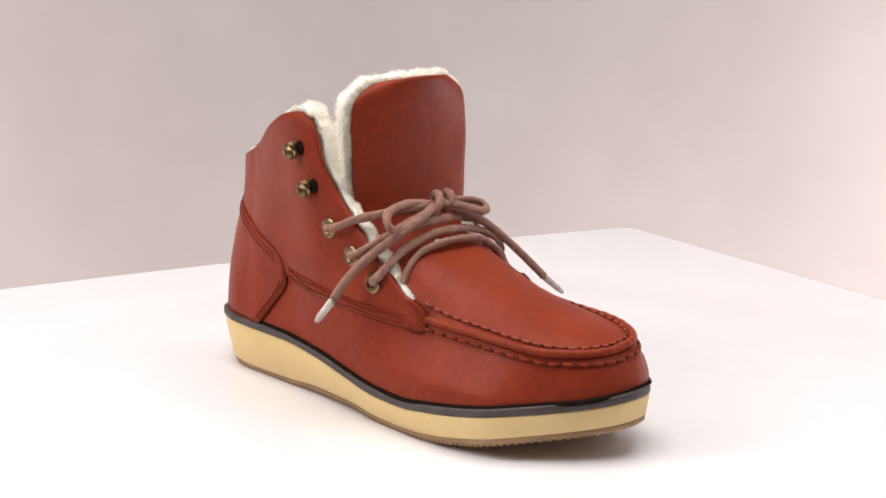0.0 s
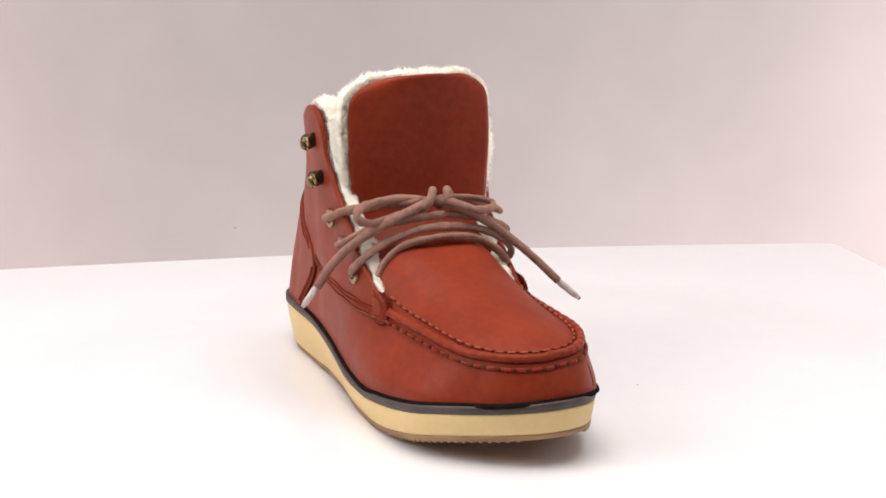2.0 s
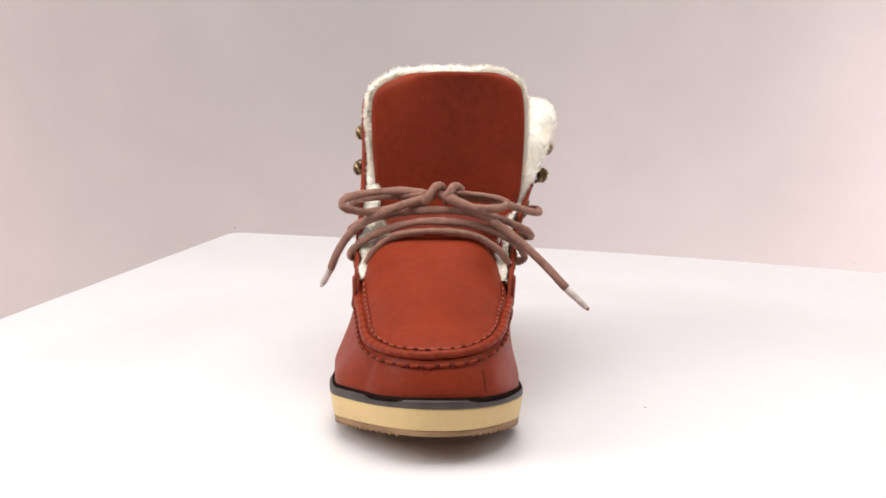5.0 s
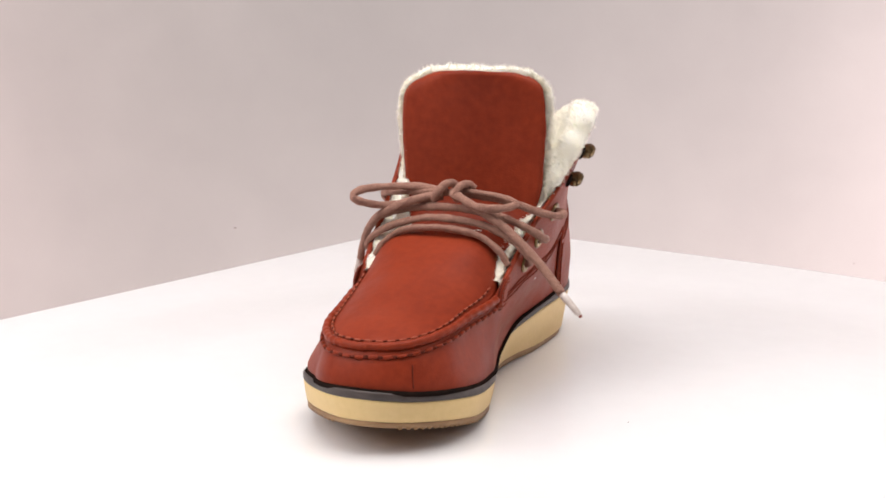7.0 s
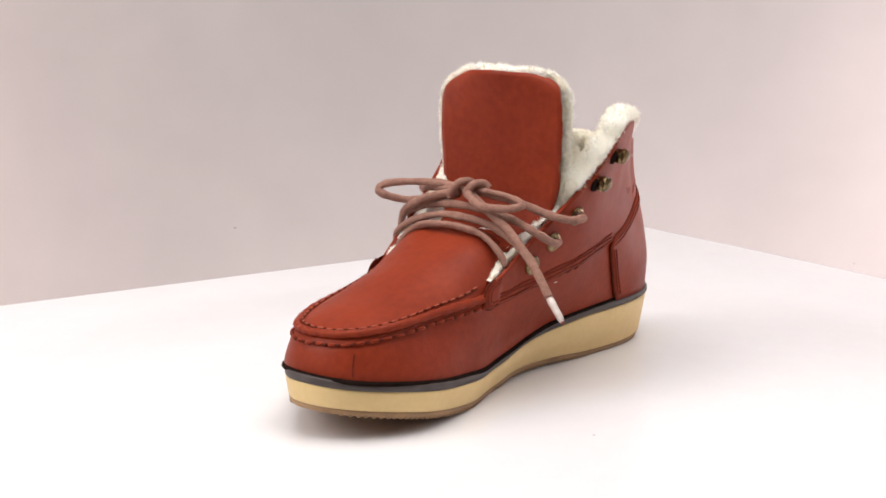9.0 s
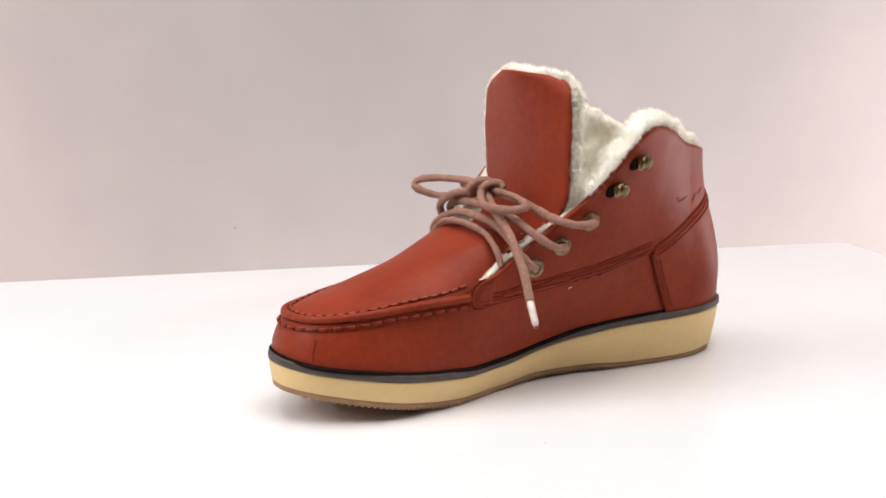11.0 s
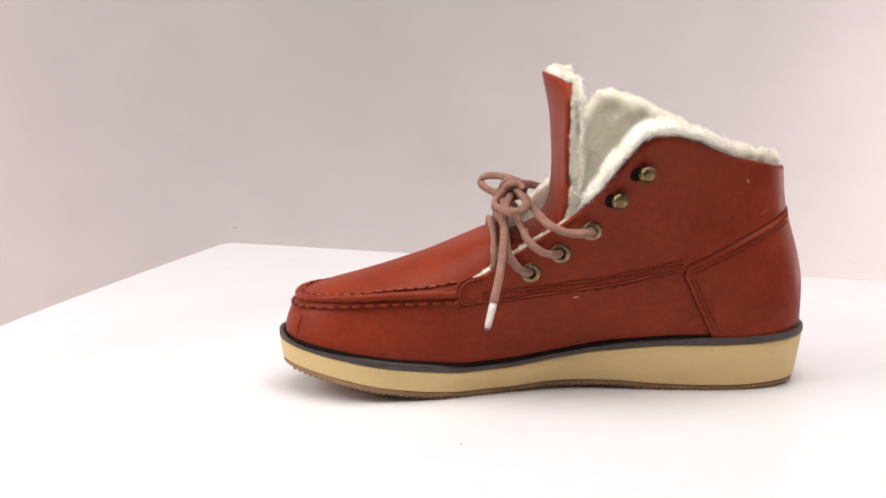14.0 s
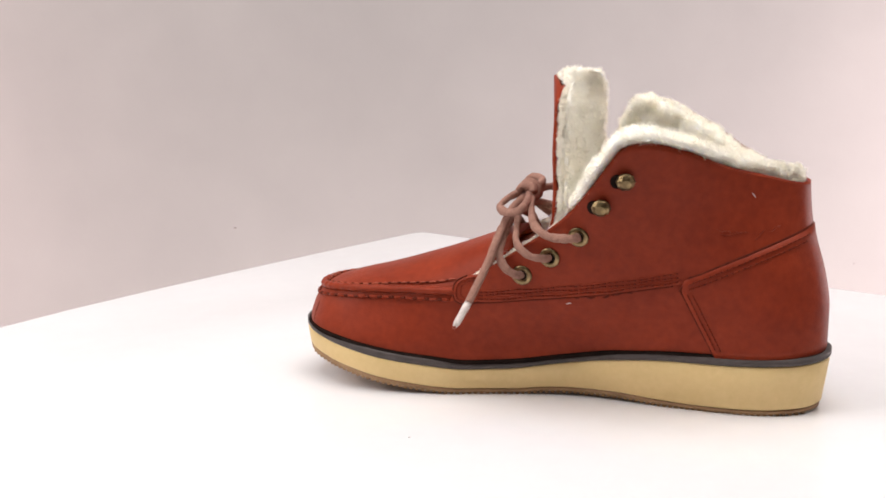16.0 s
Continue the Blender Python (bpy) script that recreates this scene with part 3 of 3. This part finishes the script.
def make_apron():
    nx, ny = 60, 33
    xt = spl(TIP_Z, TIP_X, 0.05) - 0.0006
    xs = [lerp(0.016, xt, math.sin(math.pi / 2 * i / (nx - 1))) for i in range(nx)]
    v = [apron_point(-1 + 2 * j / (ny - 1), x) for x in xs for j in range(ny)]
    apron = solid_part("apron", v, grid_faces(nx, ny), LEATHER, boot, 0.002, "smooth russet leather moccasin apron over the toe")
    # raised lip and stitches along the seam
    loop = []
    u0 = u_of(X_CORNER + 0.002, 1, 0.055)
    n = 480
    for i in range(n + 1):
        u = u0 + (2 - 2 * u0) * i / n
        loop.append(seam_point(u if u <= 1 else u - 2))
    lip = [q + Vector((0, 0, 0.0014)) - (q - Vector((0.06, -0.005, q.z))).normalized() * 0.0006 for q in loop]
    r = [0.0022 + 0.00012 * math.sin(i * 0.40) + 0.00016 * noise.noise(Vector((i * 0.11, 0.3, 0))) for i in range(len(lip))]
    vv, ff = sweep(lip, r, 10)
    part("seam_lip", mesh_of("seam_lip", vv, ff, LEATHER), apron, "raised rounded seam roll")

    def dash(name, half, thick, mat):
        return mesh_of(name, *sweep([Vector((k * half, 0, 0.0005 * math.cos(k * 1.5))) for k in (-1, -0.75, -0.3, 0.3, 0.75, 1)],
                                    [thick * 0.35, thick * 0.85, thick, thick, thick * 0.85, thick * 0.35], 8), mat)
    rnd = random.Random(11)

    def row_of(line, gap, half, thick, lift, parent, outward, mat):
        """Long stitches end to end along a line, with a dark dash for the shaded needle hole between each two."""
        st, hole = dash("stitch", half, thick, mat), dash("stitch_hole_shade", gap * 0.5 - half + 0.0003, thick * 0.9, SLIT_SHADE)
        acc, nxt, turn = 0.0, 0.004, 0
        for i in range(1, n):
            acc += (line[i] - line[i - 1]).length
            if acc < nxt:
                continue
            nxt += gap / 2
            turn += 1
            t = (line[i + 1] - line[i - 1]).normalized()
            nrm = outward(i)
            t = (t + Vector((0, 0, 1)) * rnd.uniform(-0.10, 0.10)).normalized()
            y = nrm.cross(t).normalized()
            mm = Matrix((t, y, t.cross(y))).transposed().to_4x4()
            ob = part("stitch" if turn % 2 else "stitch_hole_shade", st if turn % 2 else hole, parent)
            size = Matrix.Diagonal((rnd.uniform(0.9, 1.06), rnd.uniform(0.85, 1.15), 1, 1))
            ob.matrix_basis = Matrix.Translation(line[i] + nrm * (lift if turn % 2 else lift + 0.0001)) @ mm @ size

    def side_out(i):
        return (loop[i] - Vector((min(loop[i].x, 0.085), -0.006, loop[i].z))).normalized()
    under = []
    for i, q in enumerate(loop):
        u = u0 + (2 - 2 * u0) * i / n
        under.append(last_point(u if u <= 1 else u - 2, q.z - 0.0031))
    row_of(under, 0.0071, 0.0026, 0.00095, 0.0003, vamp, side_out, LEATHER)
    # the row on the apron, close inside the roll
    row = []
    for i in range(n + 1):
        q = loop[i]
        c = Vector((min(q.x - 0.006, 0.09), -0.006, q.z))
        w = q + (c - q).normalized() * 0.0040
        a, b = apron_edge(-1, w.x), apron_edge(1, w.x)
        nn = max(-1, min(1, 2 * (w.y - a.y) / (b.y - a.y) - 1))
        row.append(apron_point(nn, w.x))
    row_of(row, 0.0058, 0.0021, 0.0006, 0.0005, apron, lambda i: (Vector((0, 0, 1)) + side_out(i) * 0.4).normalized(), THREAD)
    return apron


apron = make_apron()


# ---- tongue ----
TG_S, TG_X, TG_Z = (0, 0.15, 0.32, 0.5, 0.75, 1.0), (0.026, 0.0022, -0.0066, -0.0080, -0.0062, -0.0014), (0.080, 0.090, 0.104, 0.124, 0.149, 0.1735)


def tongue_point(n, s, back=0.0, grow=0.0):
    x, z = spl(TG_S, TG_X, s), spl(TG_S, TG_Z, s)
    w = spl((0, 0.2, 0.4, 0.7, 1.0), (0.030, 0.036, 0.0405, 0.042, 0.040), s) + grow
    top = min(max((s - 0.80) / 0.2, 0), 1)
    w *= 1 - (0.36 * top ** 3.4 if n < 0 else 0.22 * top ** 4.5)
    yc = 0.0035
    bend = spl((0, 0.3, 0.55, 0.8, 1), (0.0066, 0.0030, 0.0024, 0.0052, 0.0105), s) * abs(n) ** 2.0
    dz = -0.0030 * top * abs(n) ** (4 if n < 0 else 7)
    nx, nz = 1.0, 0.25
    return Vector((x - bend - back * nx, yc + n * w, z + dz + back * nz * (1 - s) + grow * top * 0.8))


def make_tongue():
    nn, ns = 33, 40
    v = []
    for i in range(ns):
        t = i / (ns - 1)
        v += [tongue_point(-1 + 2 * j / (nn - 1), t) for j in range(nn)]
        # the leather rolls back round one edge, unevenly
        roll = 0.0030 + 0.0010 * math.sin(t * 21) + 0.0008 * math.sin(t * 47 + 1)
        v += [tongue_point(1, t, roll * 0.45, 0.0005), tongue_point(1, t, roll, 0.0001)]
    tongue = solid_part("tongue", v, grid_faces(ns, nn + 2, flip=True), LEATHER, boot, 0.0022, "tall russet leather tongue folded up")
    return tongue


tongue = make_tongue()


# ---- fleece ----
def denser(row, n):
    """The same line with n evenly spread points."""
    p = smooth_path(row, 8)
    run = [0.0]
    for i in range(1, len(p)):
        run.append(run[-1] + (p[i] - p[i - 1]).length)
    out, k = [], 0
    for i in range(n):
        d = run[-1] * i / (n - 1)
        while k < len(run) - 2 and run[k + 1] < d:
            k += 1
        out.append(p[k].lerp(p[k + 1], (d - run[k]) / max(run[k + 1] - run[k], 1e-9)))
    return out


def shaggy(name, rows, parent, label, tufts, length=0.0018, seed=1, bare=0.0, rims=False, front=9.0):
    """A lumpy fleece surface from rows of points with fine short tufts of wool. bare: share of each row's end without tufts."""
    nu, nv = len(rows), len(rows[0])
    rnd = random.Random(seed)
    verts = [Vector(q) for r in rows for q in r]
    faces = grid_faces(nu, nv)
    me = mesh_of(name, verts, faces, FLEECE)
    normals = [Vector(v.normal) for v in me.vertices]
    for i, q in enumerate(verts):
        b = noise.noise(q * 90) * 0.0018 + noise.noise(q * 220) * 0.0010 + noise.noise(q * 600) * 0.0003
        edge = rims and (i // nv > nu - 4 or min(i % nv, nv - 1 - i % nv) < 4)
        verts[i] = q + normals[i] * b * (0.3 if (i % nv) > nv * (1 - bare * 0.8) else 0.1 if edge else 1.0)
    blades_v, blades_f = list(verts), list(faces)
    for _ in range(tufts):
        i, j = rnd.randrange(nu - 1), int((nv - 1) * (1 - bare) * (rnd.random() ** (0.5 if bare else 1.0)))
        if rims and rnd.random() < 0.4:
            j = rnd.choice((0, 1, 2, nv - 4, nv - 3, nv - 2))
        a, b = rnd.random(), rnd.random()
        i2 = i + 1
        q = verts[i * nv + j].lerp(verts[i2 * nv + j], a).lerp(verts[i * nv + j + 1].lerp(verts[i2 * nv + j + 1], a), b)
        nrm = normals[i * nv + j]
        clump = Vector((noise.noise(q * 260), noise.noise(q * 260 + Vector((7, 0, 0))), noise.noise(q * 260 + Vector((0, 9, 0)))))
        d = (nrm * 0.9 + clump * 1.5 + Vector((rnd.gauss(0, 0.25), rnd.gauss(0, 0.25), rnd.gauss(0, 0.25)))).normalized()
        ln = length * (0.5 + 0.9 * rnd.random()) * (0.55 if q.x > front else 1.0)
        side = d.orthogonal().normalized()
        side = (Matrix.Rotation(rnd.random() * 6.28, 3, d) @ side) * 0.00016
        curl = clump.cross(d) * ln * 0.7
        k = len(blades_v)
        blades_v += [q - side, q + side, q + d * ln * 0.55 - side * 0.8 + curl * 0.3, q + d * ln * 0.55 + side * 0.8 + curl * 0.3, q + d * ln + curl]
        blades_f += [(k, k + 1, k + 3, k + 2), (k + 2, k + 3, k + 4)]
    me = mesh_of(name, blades_v, blades_f, FLEECE)
    me.materials.append(FIBRE)
    me.polygons.foreach_set("material_index", [0] * len(faces) + [1] * (len(blades_f) - len(faces)))
    return part(name, me, parent, label)


def collar_edge(u):
    x = last_point(u, 0.1).x
    for _ in range(4):
        z = collar(u, x)
        x = last_point(u, z).x
    return last_point(u, z)


def make_fleece():
    # collar and lining band
    u1 = u_of(0.036, 1)
    us = [-u1 + 2 * u1 * i / 320 for i in range(321)]
    rows = []
    for u in us:
        row = []
        x = last_point(u, 0.1).x
        for _ in range(3):
            zt = collar(u, x)
            x = last_point(u, zt).x
        e0, e1 = collar_edge(u - 0.004), collar_edge(u + 0.004)
        edge, out = collar_edge(u), -inward(u, zt)
        rise = (e1 - e0).cross(out).normalized()
        if rise.z < 0:
            rise = -rise
        throat = min(max((x + 0.036) / 0.026, 0), 1)
        up = lerp(0.0070 if u > 0 else lerp(0.0002, 0.0030, min(max((x + 0.075) / 0.035, 0), 1)), 0.0009 if u > 0 else 0.0004, throat)
        fat = lerp(1.15, 0.85, throat)
        lap = lerp(-0.0028, 0.0026, max(throat, min(1, max(0, (-0.085 - x) / 0.03)))) if u > 0 else 0.0020
        for a, off in ((-0.008, 0.0042), (-0.001, 0.0038), (up * 0.55, lap), (up, 0.0040 * fat), (up * 0.95, 0.0075 * fat), (up * 0.4, 0.0110 * fat)):
            row.append(edge + rise * a - out * off)
        for dz in (-0.008, -0.016, -0.026, -0.038, -0.052, -0.066):
            z = max(zt + dz, 0.042)
            row.append(last_point(u, z) + inward(u, z) * 0.0112 * fat)
        rows.append(row)
    rows = [denser(r[::-1], 42) for r in rows]
    shaggy("lining", rows, boot, "shaggy cream fleece lining standing up along the collar", 85000, 0.0021, 3, 0.085, False, -0.014)
    # back of the tongue, wrapping forward round the edge of the leather
    rows = []
    stack = [(0.06 + 0.94 * i / 79, None) for i in range(80)] + [(1.0, w) for w in ((0.0066, 0.0026), (0.0048, 0.0024), (0.0034, 0.0012), (0.0026, -0.0012))]
    for s, w in stack:
        full = min(max((s - 0.45) / 0.3, 0), 1)
        rim = ((0.0020, -0.0010), (0.0026, lerp(0.0006, 0.0022, full)), (0.0042, lerp(0.0012, 0.0036, full)), (0.0068, lerp(0.0014, 0.0032, full)))
        rim_in = ((0.0036, -0.0006), (0.0044, 0.0008), (0.0058, 0.0018), (0.0080, 0.0020))
        row = [tongue_point(-1, s, min(b_, w[0]) if w else b_, min(g_, w[1]) if w else g_) for b_, g_ in rim]
        for k in range(29):
            a = -0.97 + 1.94 * k / 28
            row.append(tongue_point(a, s, w[0] if w else 0.0082, w[1] if w else 0.0018))
        row += [tongue_point(1, s, min(b_, w[0]) if w else b_, min(g_, w[1]) if w else g_) for b_, g_ in reversed(rim_in)]
        rows.append(row)
    rows = [denser(r, 71) for r in rows]
    shaggy("tongue_fleece", rows, tongue, "cream fleece backing of the tongue", 55000, 0.0020, 5, 0.0, True)
    # inner sole
    rows = []
    for i in range(30):
        q = 0.03 + 0.72 * i / 29
        a, b = last_point(q, 0.042), last_point(-q, 0.042)
        a, b = a.lerp(b, 0.14), b.lerp(a, 0.14)
        rows.append([b.lerp(a, k / 11) for k in range(12)])
    shaggy("insole", rows, boot, "cream fleece insole", 800, 0.002, 7)


make_fleece()


# ---- eyelets and hooks ----
def ring_mesh(name, r0, r1, mat, n=20, sides=8):
    v = []
    for i in range(n):
        a = 2 * math.pi * i / n
        for k in range(sides):
            b = 2 * math.pi * k / sides
            r = r0 + r1 * math.cos(b)
            v.append((r * math.cos(a), r * math.sin(a), 0.55 * r1 * math.sin(b)))
    return mesh_of(name, v, grid_faces(n, sides, True, True), mat)


def on_panel(x, z, sgn, lift):
    """A frame on the ankle panel: third axis outward."""
    u = u_of(x, sgn, z)
    d = 0.004
    pz = last_point(u, z + d) - last_point(u, z - d)
    px = last_point(u + 0.004, z) - last_point(u - 0.004, z)
    nrm = px.cross(pz).normalized()
    if nrm.dot(inward(u, z)) > 0:
        nrm = -nrm
    ax = (px if px.x > 0 else -px).normalized()
    ay = nrm.cross(ax).normalized()
    m4 = Matrix((ax, ay, nrm)).transposed().to_4x4()
    return Matrix.Translation(last_point(u, z) + nrm * lift) @ m4


EYE_MED = ((-0.0249, 0.0947), (-0.0089, 0.0821), (0.0067, 0.0712))
EYE_LAT = ((-0.0216, 0.0970), (-0.004, 0.0848), (0.0127, 0.0730))
HOOK_MED = ((-0.0490, 0.1268), (-0.0368, 0.1125))
HOOK_LAT = ((-0.0468, 0.1362), (-0.0360, 0.1170))


def make_metal():
    ring = ring_mesh("eyelet", 0.0040, 0.0015, BRASS)
    # black disc for the shade inside the eyelet
    hole = mesh_of("hole", [(0.0031 * math.cos(a * 0.3927), 0.0031 * math.sin(a * 0.3927), 0) for a in range(16)]
                   + [(0.0031 * math.cos(a * 0.3927), 0.0031 * math.sin(a * 0.3927), -0.001) for a in range(16)],
                   [tuple(range(16))] + [(k, 16 + k, 16 + (k + 1) % 16, (k + 1) % 16) for k in range(16)], GAP_SHADE)
    for pts, sgn in ((EYE_MED, 1), (EYE_LAT, -1)):
        for x, z in pts:
            ob = part("eyelet", ring, boot, "aged brass eyelet")
            ob.matrix_basis = on_panel(x, z, sgn, 0.0016)
            part("eyelet_shade", hole, ob, "black plug for the shade in the opening")
    # hooks: a faceted domed shell, the shade in its mouth put in as a black plug
    v, n = [], 8
    prof = ((0.0040, 0.0), (0.0046, 0.0014), (0.0050, 0.0036), (0.0044, 0.0056), (0.0026, 0.0070), (0.0008, 0.0072))
    for i, (r, h) in enumerate(prof):
        for k in range(n):
            a = 2 * math.pi * (k + 0.5 * (i % 2)) / n
            v.append((r * math.cos(a) - 0.0010, r * math.sin(a) * 0.95 - 0.0012 * h / 0.007, h))
    f = grid_faces(len(prof), n, closed_v=True, flip=True) + [tuple((len(prof) - 1) * n + k for k in range(n))]
    mouth = mesh_of("hook_shade", [(0.0030 + 0.0036 * math.cos(q * 0.5236) * zz, 0.0010 + 0.0040 * math.sin(q * 0.5236) * zz, h)
                                   for zz, h in ((1.0, 0.0), (0.9, 0.0012), (0.5, 0.0016)) for q in range(12)],
                    grid_faces(3, 12, closed_v=True, flip=True) + [tuple(range(24, 36))], GAP_SHADE)
    hook = mesh_of("lace_hook", v, f, BRASS, False)
    for pts, sgn in ((HOOK_MED, 1), (HOOK_LAT, -1)):
        for x, z in pts:
            ob = part("lace_hook", hook, boot, "aged brass speed hook")
            ob.matrix_basis = on_panel(x, z, sgn, 0.0011)
            part("hook_shade", mouth, ob, "black plug for the shade in the opening")


make_metal()


# ---- laces ----
def make_lace():
    r = 0.0024
    runs = [
        # crossings, lowest to highest
        [(0.0270, -0.0390, 0.0730), (0.0262, -0.0345, 0.0805), (0.0258, -0.0240, 0.0880), (0.0262, -0.0080, 0.0908), (0.0262, 0.0060, 0.0908), (0.0255, 0.0210, 0.0880), (0.0255, 0.0325, 0.0805), (0.0260, 0.0380, 0.0730)],
        [(0.0127, -0.0440, 0.0728), (0.0150, -0.0485, 0.0745), (0.0190, -0.0478, 0.0782), (0.0215, -0.0425, 0.0838), (0.0215, -0.0300, 0.0905), (0.0222, -0.0110, 0.0955), (0.0220, 0.0060, 0.0955), (0.0200, 0.0210, 0.0930), (0.0195, 0.0340, 0.0880), (0.0185, 0.0430, 0.0812), (0.0140, 0.0462, 0.0750), (0.0090, 0.0445, 0.0718), (0.0067, 0.0400, 0.0708)],
        [(-0.0040, -0.0445, 0.0846), (-0.0010, -0.0495, 0.0858), (0.0055, -0.0490, 0.0880), (0.0105, -0.0445, 0.0922), (0.0140, -0.0330, 0.0968), (0.0178, -0.0160, 0.1004), (0.0190, -0.0020, 0.1014), (0.0165, 0.0140, 0.1002), (0.0120, 0.0320, 0.0956), (0.0085, 0.0455, 0.0892), (0.0010, 0.0500, 0.0838), (-0.0065, 0.0485, 0.0822), (-0.0089, 0.0445, 0.0818)],
        [(-0.0216, -0.0445, 0.0970), (-0.0180, -0.0498, 0.0978), (-0.0100, -0.0500, 0.0998), (-0.0010, -0.0455, 0.1040), (0.0085, -0.0320, 0.1070), (0.0135, -0.0140, 0.1080), (0.0120, -0.0020, 0.1085)],
        [(0.0125, 0.0020, 0.1085), (0.0090, 0.0140, 0.1072), (0.0050, 0.0300, 0.1042), (-0.0010, 0.0445, 0.0985), (-0.0100, 0.0525, 0.0950), (-0.0190, 0.0545, 0.0945), (-0.0240, 0.0530, 0.0946), (-0.0249, 0.0490, 0.0945)],
        # the two loops of the bow
        [(0.0135, -0.0040, 0.1090), (0.0125, -0.0200, 0.1108), (0.0185, -0.0380, 0.1105), (0.0262, -0.0485, 0.1092), (0.0298, -0.0510, 0.1062), (0.0280, -0.0470, 0.1030), (0.0205, -0.0360, 0.1005), (0.0160, -0.0190, 0.1030), (0.0140, -0.0050, 0.1065)],
        [(0.0140, 0.0000, 0.1090), (0.0215, 0.0090, 0.1075), (0.0250, 0.0200, 0.1035), (0.0185, 0.0320, 0.1025), (0.0105, 0.0365, 0.1040), (0.0085, 0.0270, 0.1070), (0.0110, 0.0110, 0.1090), (0.0130, 0.0010, 0.1090)],
    ]
    left = [(0.0150, -0.0040, 0.1080), (0.0215, -0.0210, 0.1040), (0.0195, -0.0390, 0.0955), (0.0118, -0.0500, 0.0857), (0.0045, -0.0570, 0.0750), (-0.0005, -0.0614, 0.0651)]
    right = [(0.0150, 0.0040, 0.1075), (0.0195, 0.0200, 0.1005), (0.0205, 0.0366, 0.0903), (0.0235, 0.0549, 0.0746), (0.0277, 0.0685, 0.0606)]
    knot = [(0.0120, -0.0085, 0.1060), (0.0175, -0.0080, 0.1055), (0.0195, -0.0050, 0.1095), (0.0160, -0.0020, 0.1135), (0.0105, 0.0010, 0.1130), (0.0085, 0.0020, 0.1080), (0.0140, 0.0040, 0.1055),
            (0.0185, 0.0050, 0.1090), (0.0155, 0.0070, 0.1130), (0.0100, 0.0095, 0.1130), (0.0085, 0.0120, 0.1105)]
    lace = part("lace", mesh_of("lace", *sweep(smooth_path(knot, 8), r * 0.95, 10), CORD), boot, "rose-brown woven cord lace tied in a bow")
    for k, run in enumerate(runs):
        path = smooth_path(run, 9)
        # the cord pinches and swells a little along its way
        rr = [r * (0.95 + 0.07 * math.sin(i * 0.37 + k) + 0.05 * math.sin(i * 1.1 + 2 * k)) for i in range(len(path))]
        part("lace_run", mesh_of("lace_run", *sweep(path, rr, 10, 0.80), CORD), lace)
    for run, tip in ((left, (-0.0069, -0.0675, 0.0536)), (right, (0.0313, 0.0797, 0.0505))):
        part("lace_end", mesh_of("lace_end", *sweep(smooth_path(run, 9), r, 10, 0.9), CORD), lace)
        a, b = Vector(run[-1]), Vector(tip)
        path = [a.lerp(b, k / 6) for k in range(7)]
        part("aglet", mesh_of("aglet", *sweep(path, [0.0019, 0.0021, 0.0020, 0.0019, 0.0019, 0.0018, 0.0012], 10), AGLET), lace, "pale plastic lace tip")
        d = (b - a).normalized()
        part("cord_tip", mesh_of("cord_tip", *sweep([b - d * 0.0002, b + d * 0.0006, b + d * 0.0012], [0.0012, 0.0010, 0.0004], 8), LEATHER_EDGE), lace, "reddish cord end in the lace tip")


make_lace()


# ---- what moves: the board and the boot on it go round together ----
BOOT_AT = pose(-0.0390, -0.0039, 0.0, 0, 0, -43.0)


def motions():
    times = [0.5 * k for k in range(33)]
    walk(turntable, [(t, pose(0, 0, 0, 0, 0, turn_angle(t))) for t in times])
    walk(boot, [(t, pose(0, 0, 0, 0, 0, turn_angle(t)) @ BOOT_AT) for t in times])


motions()
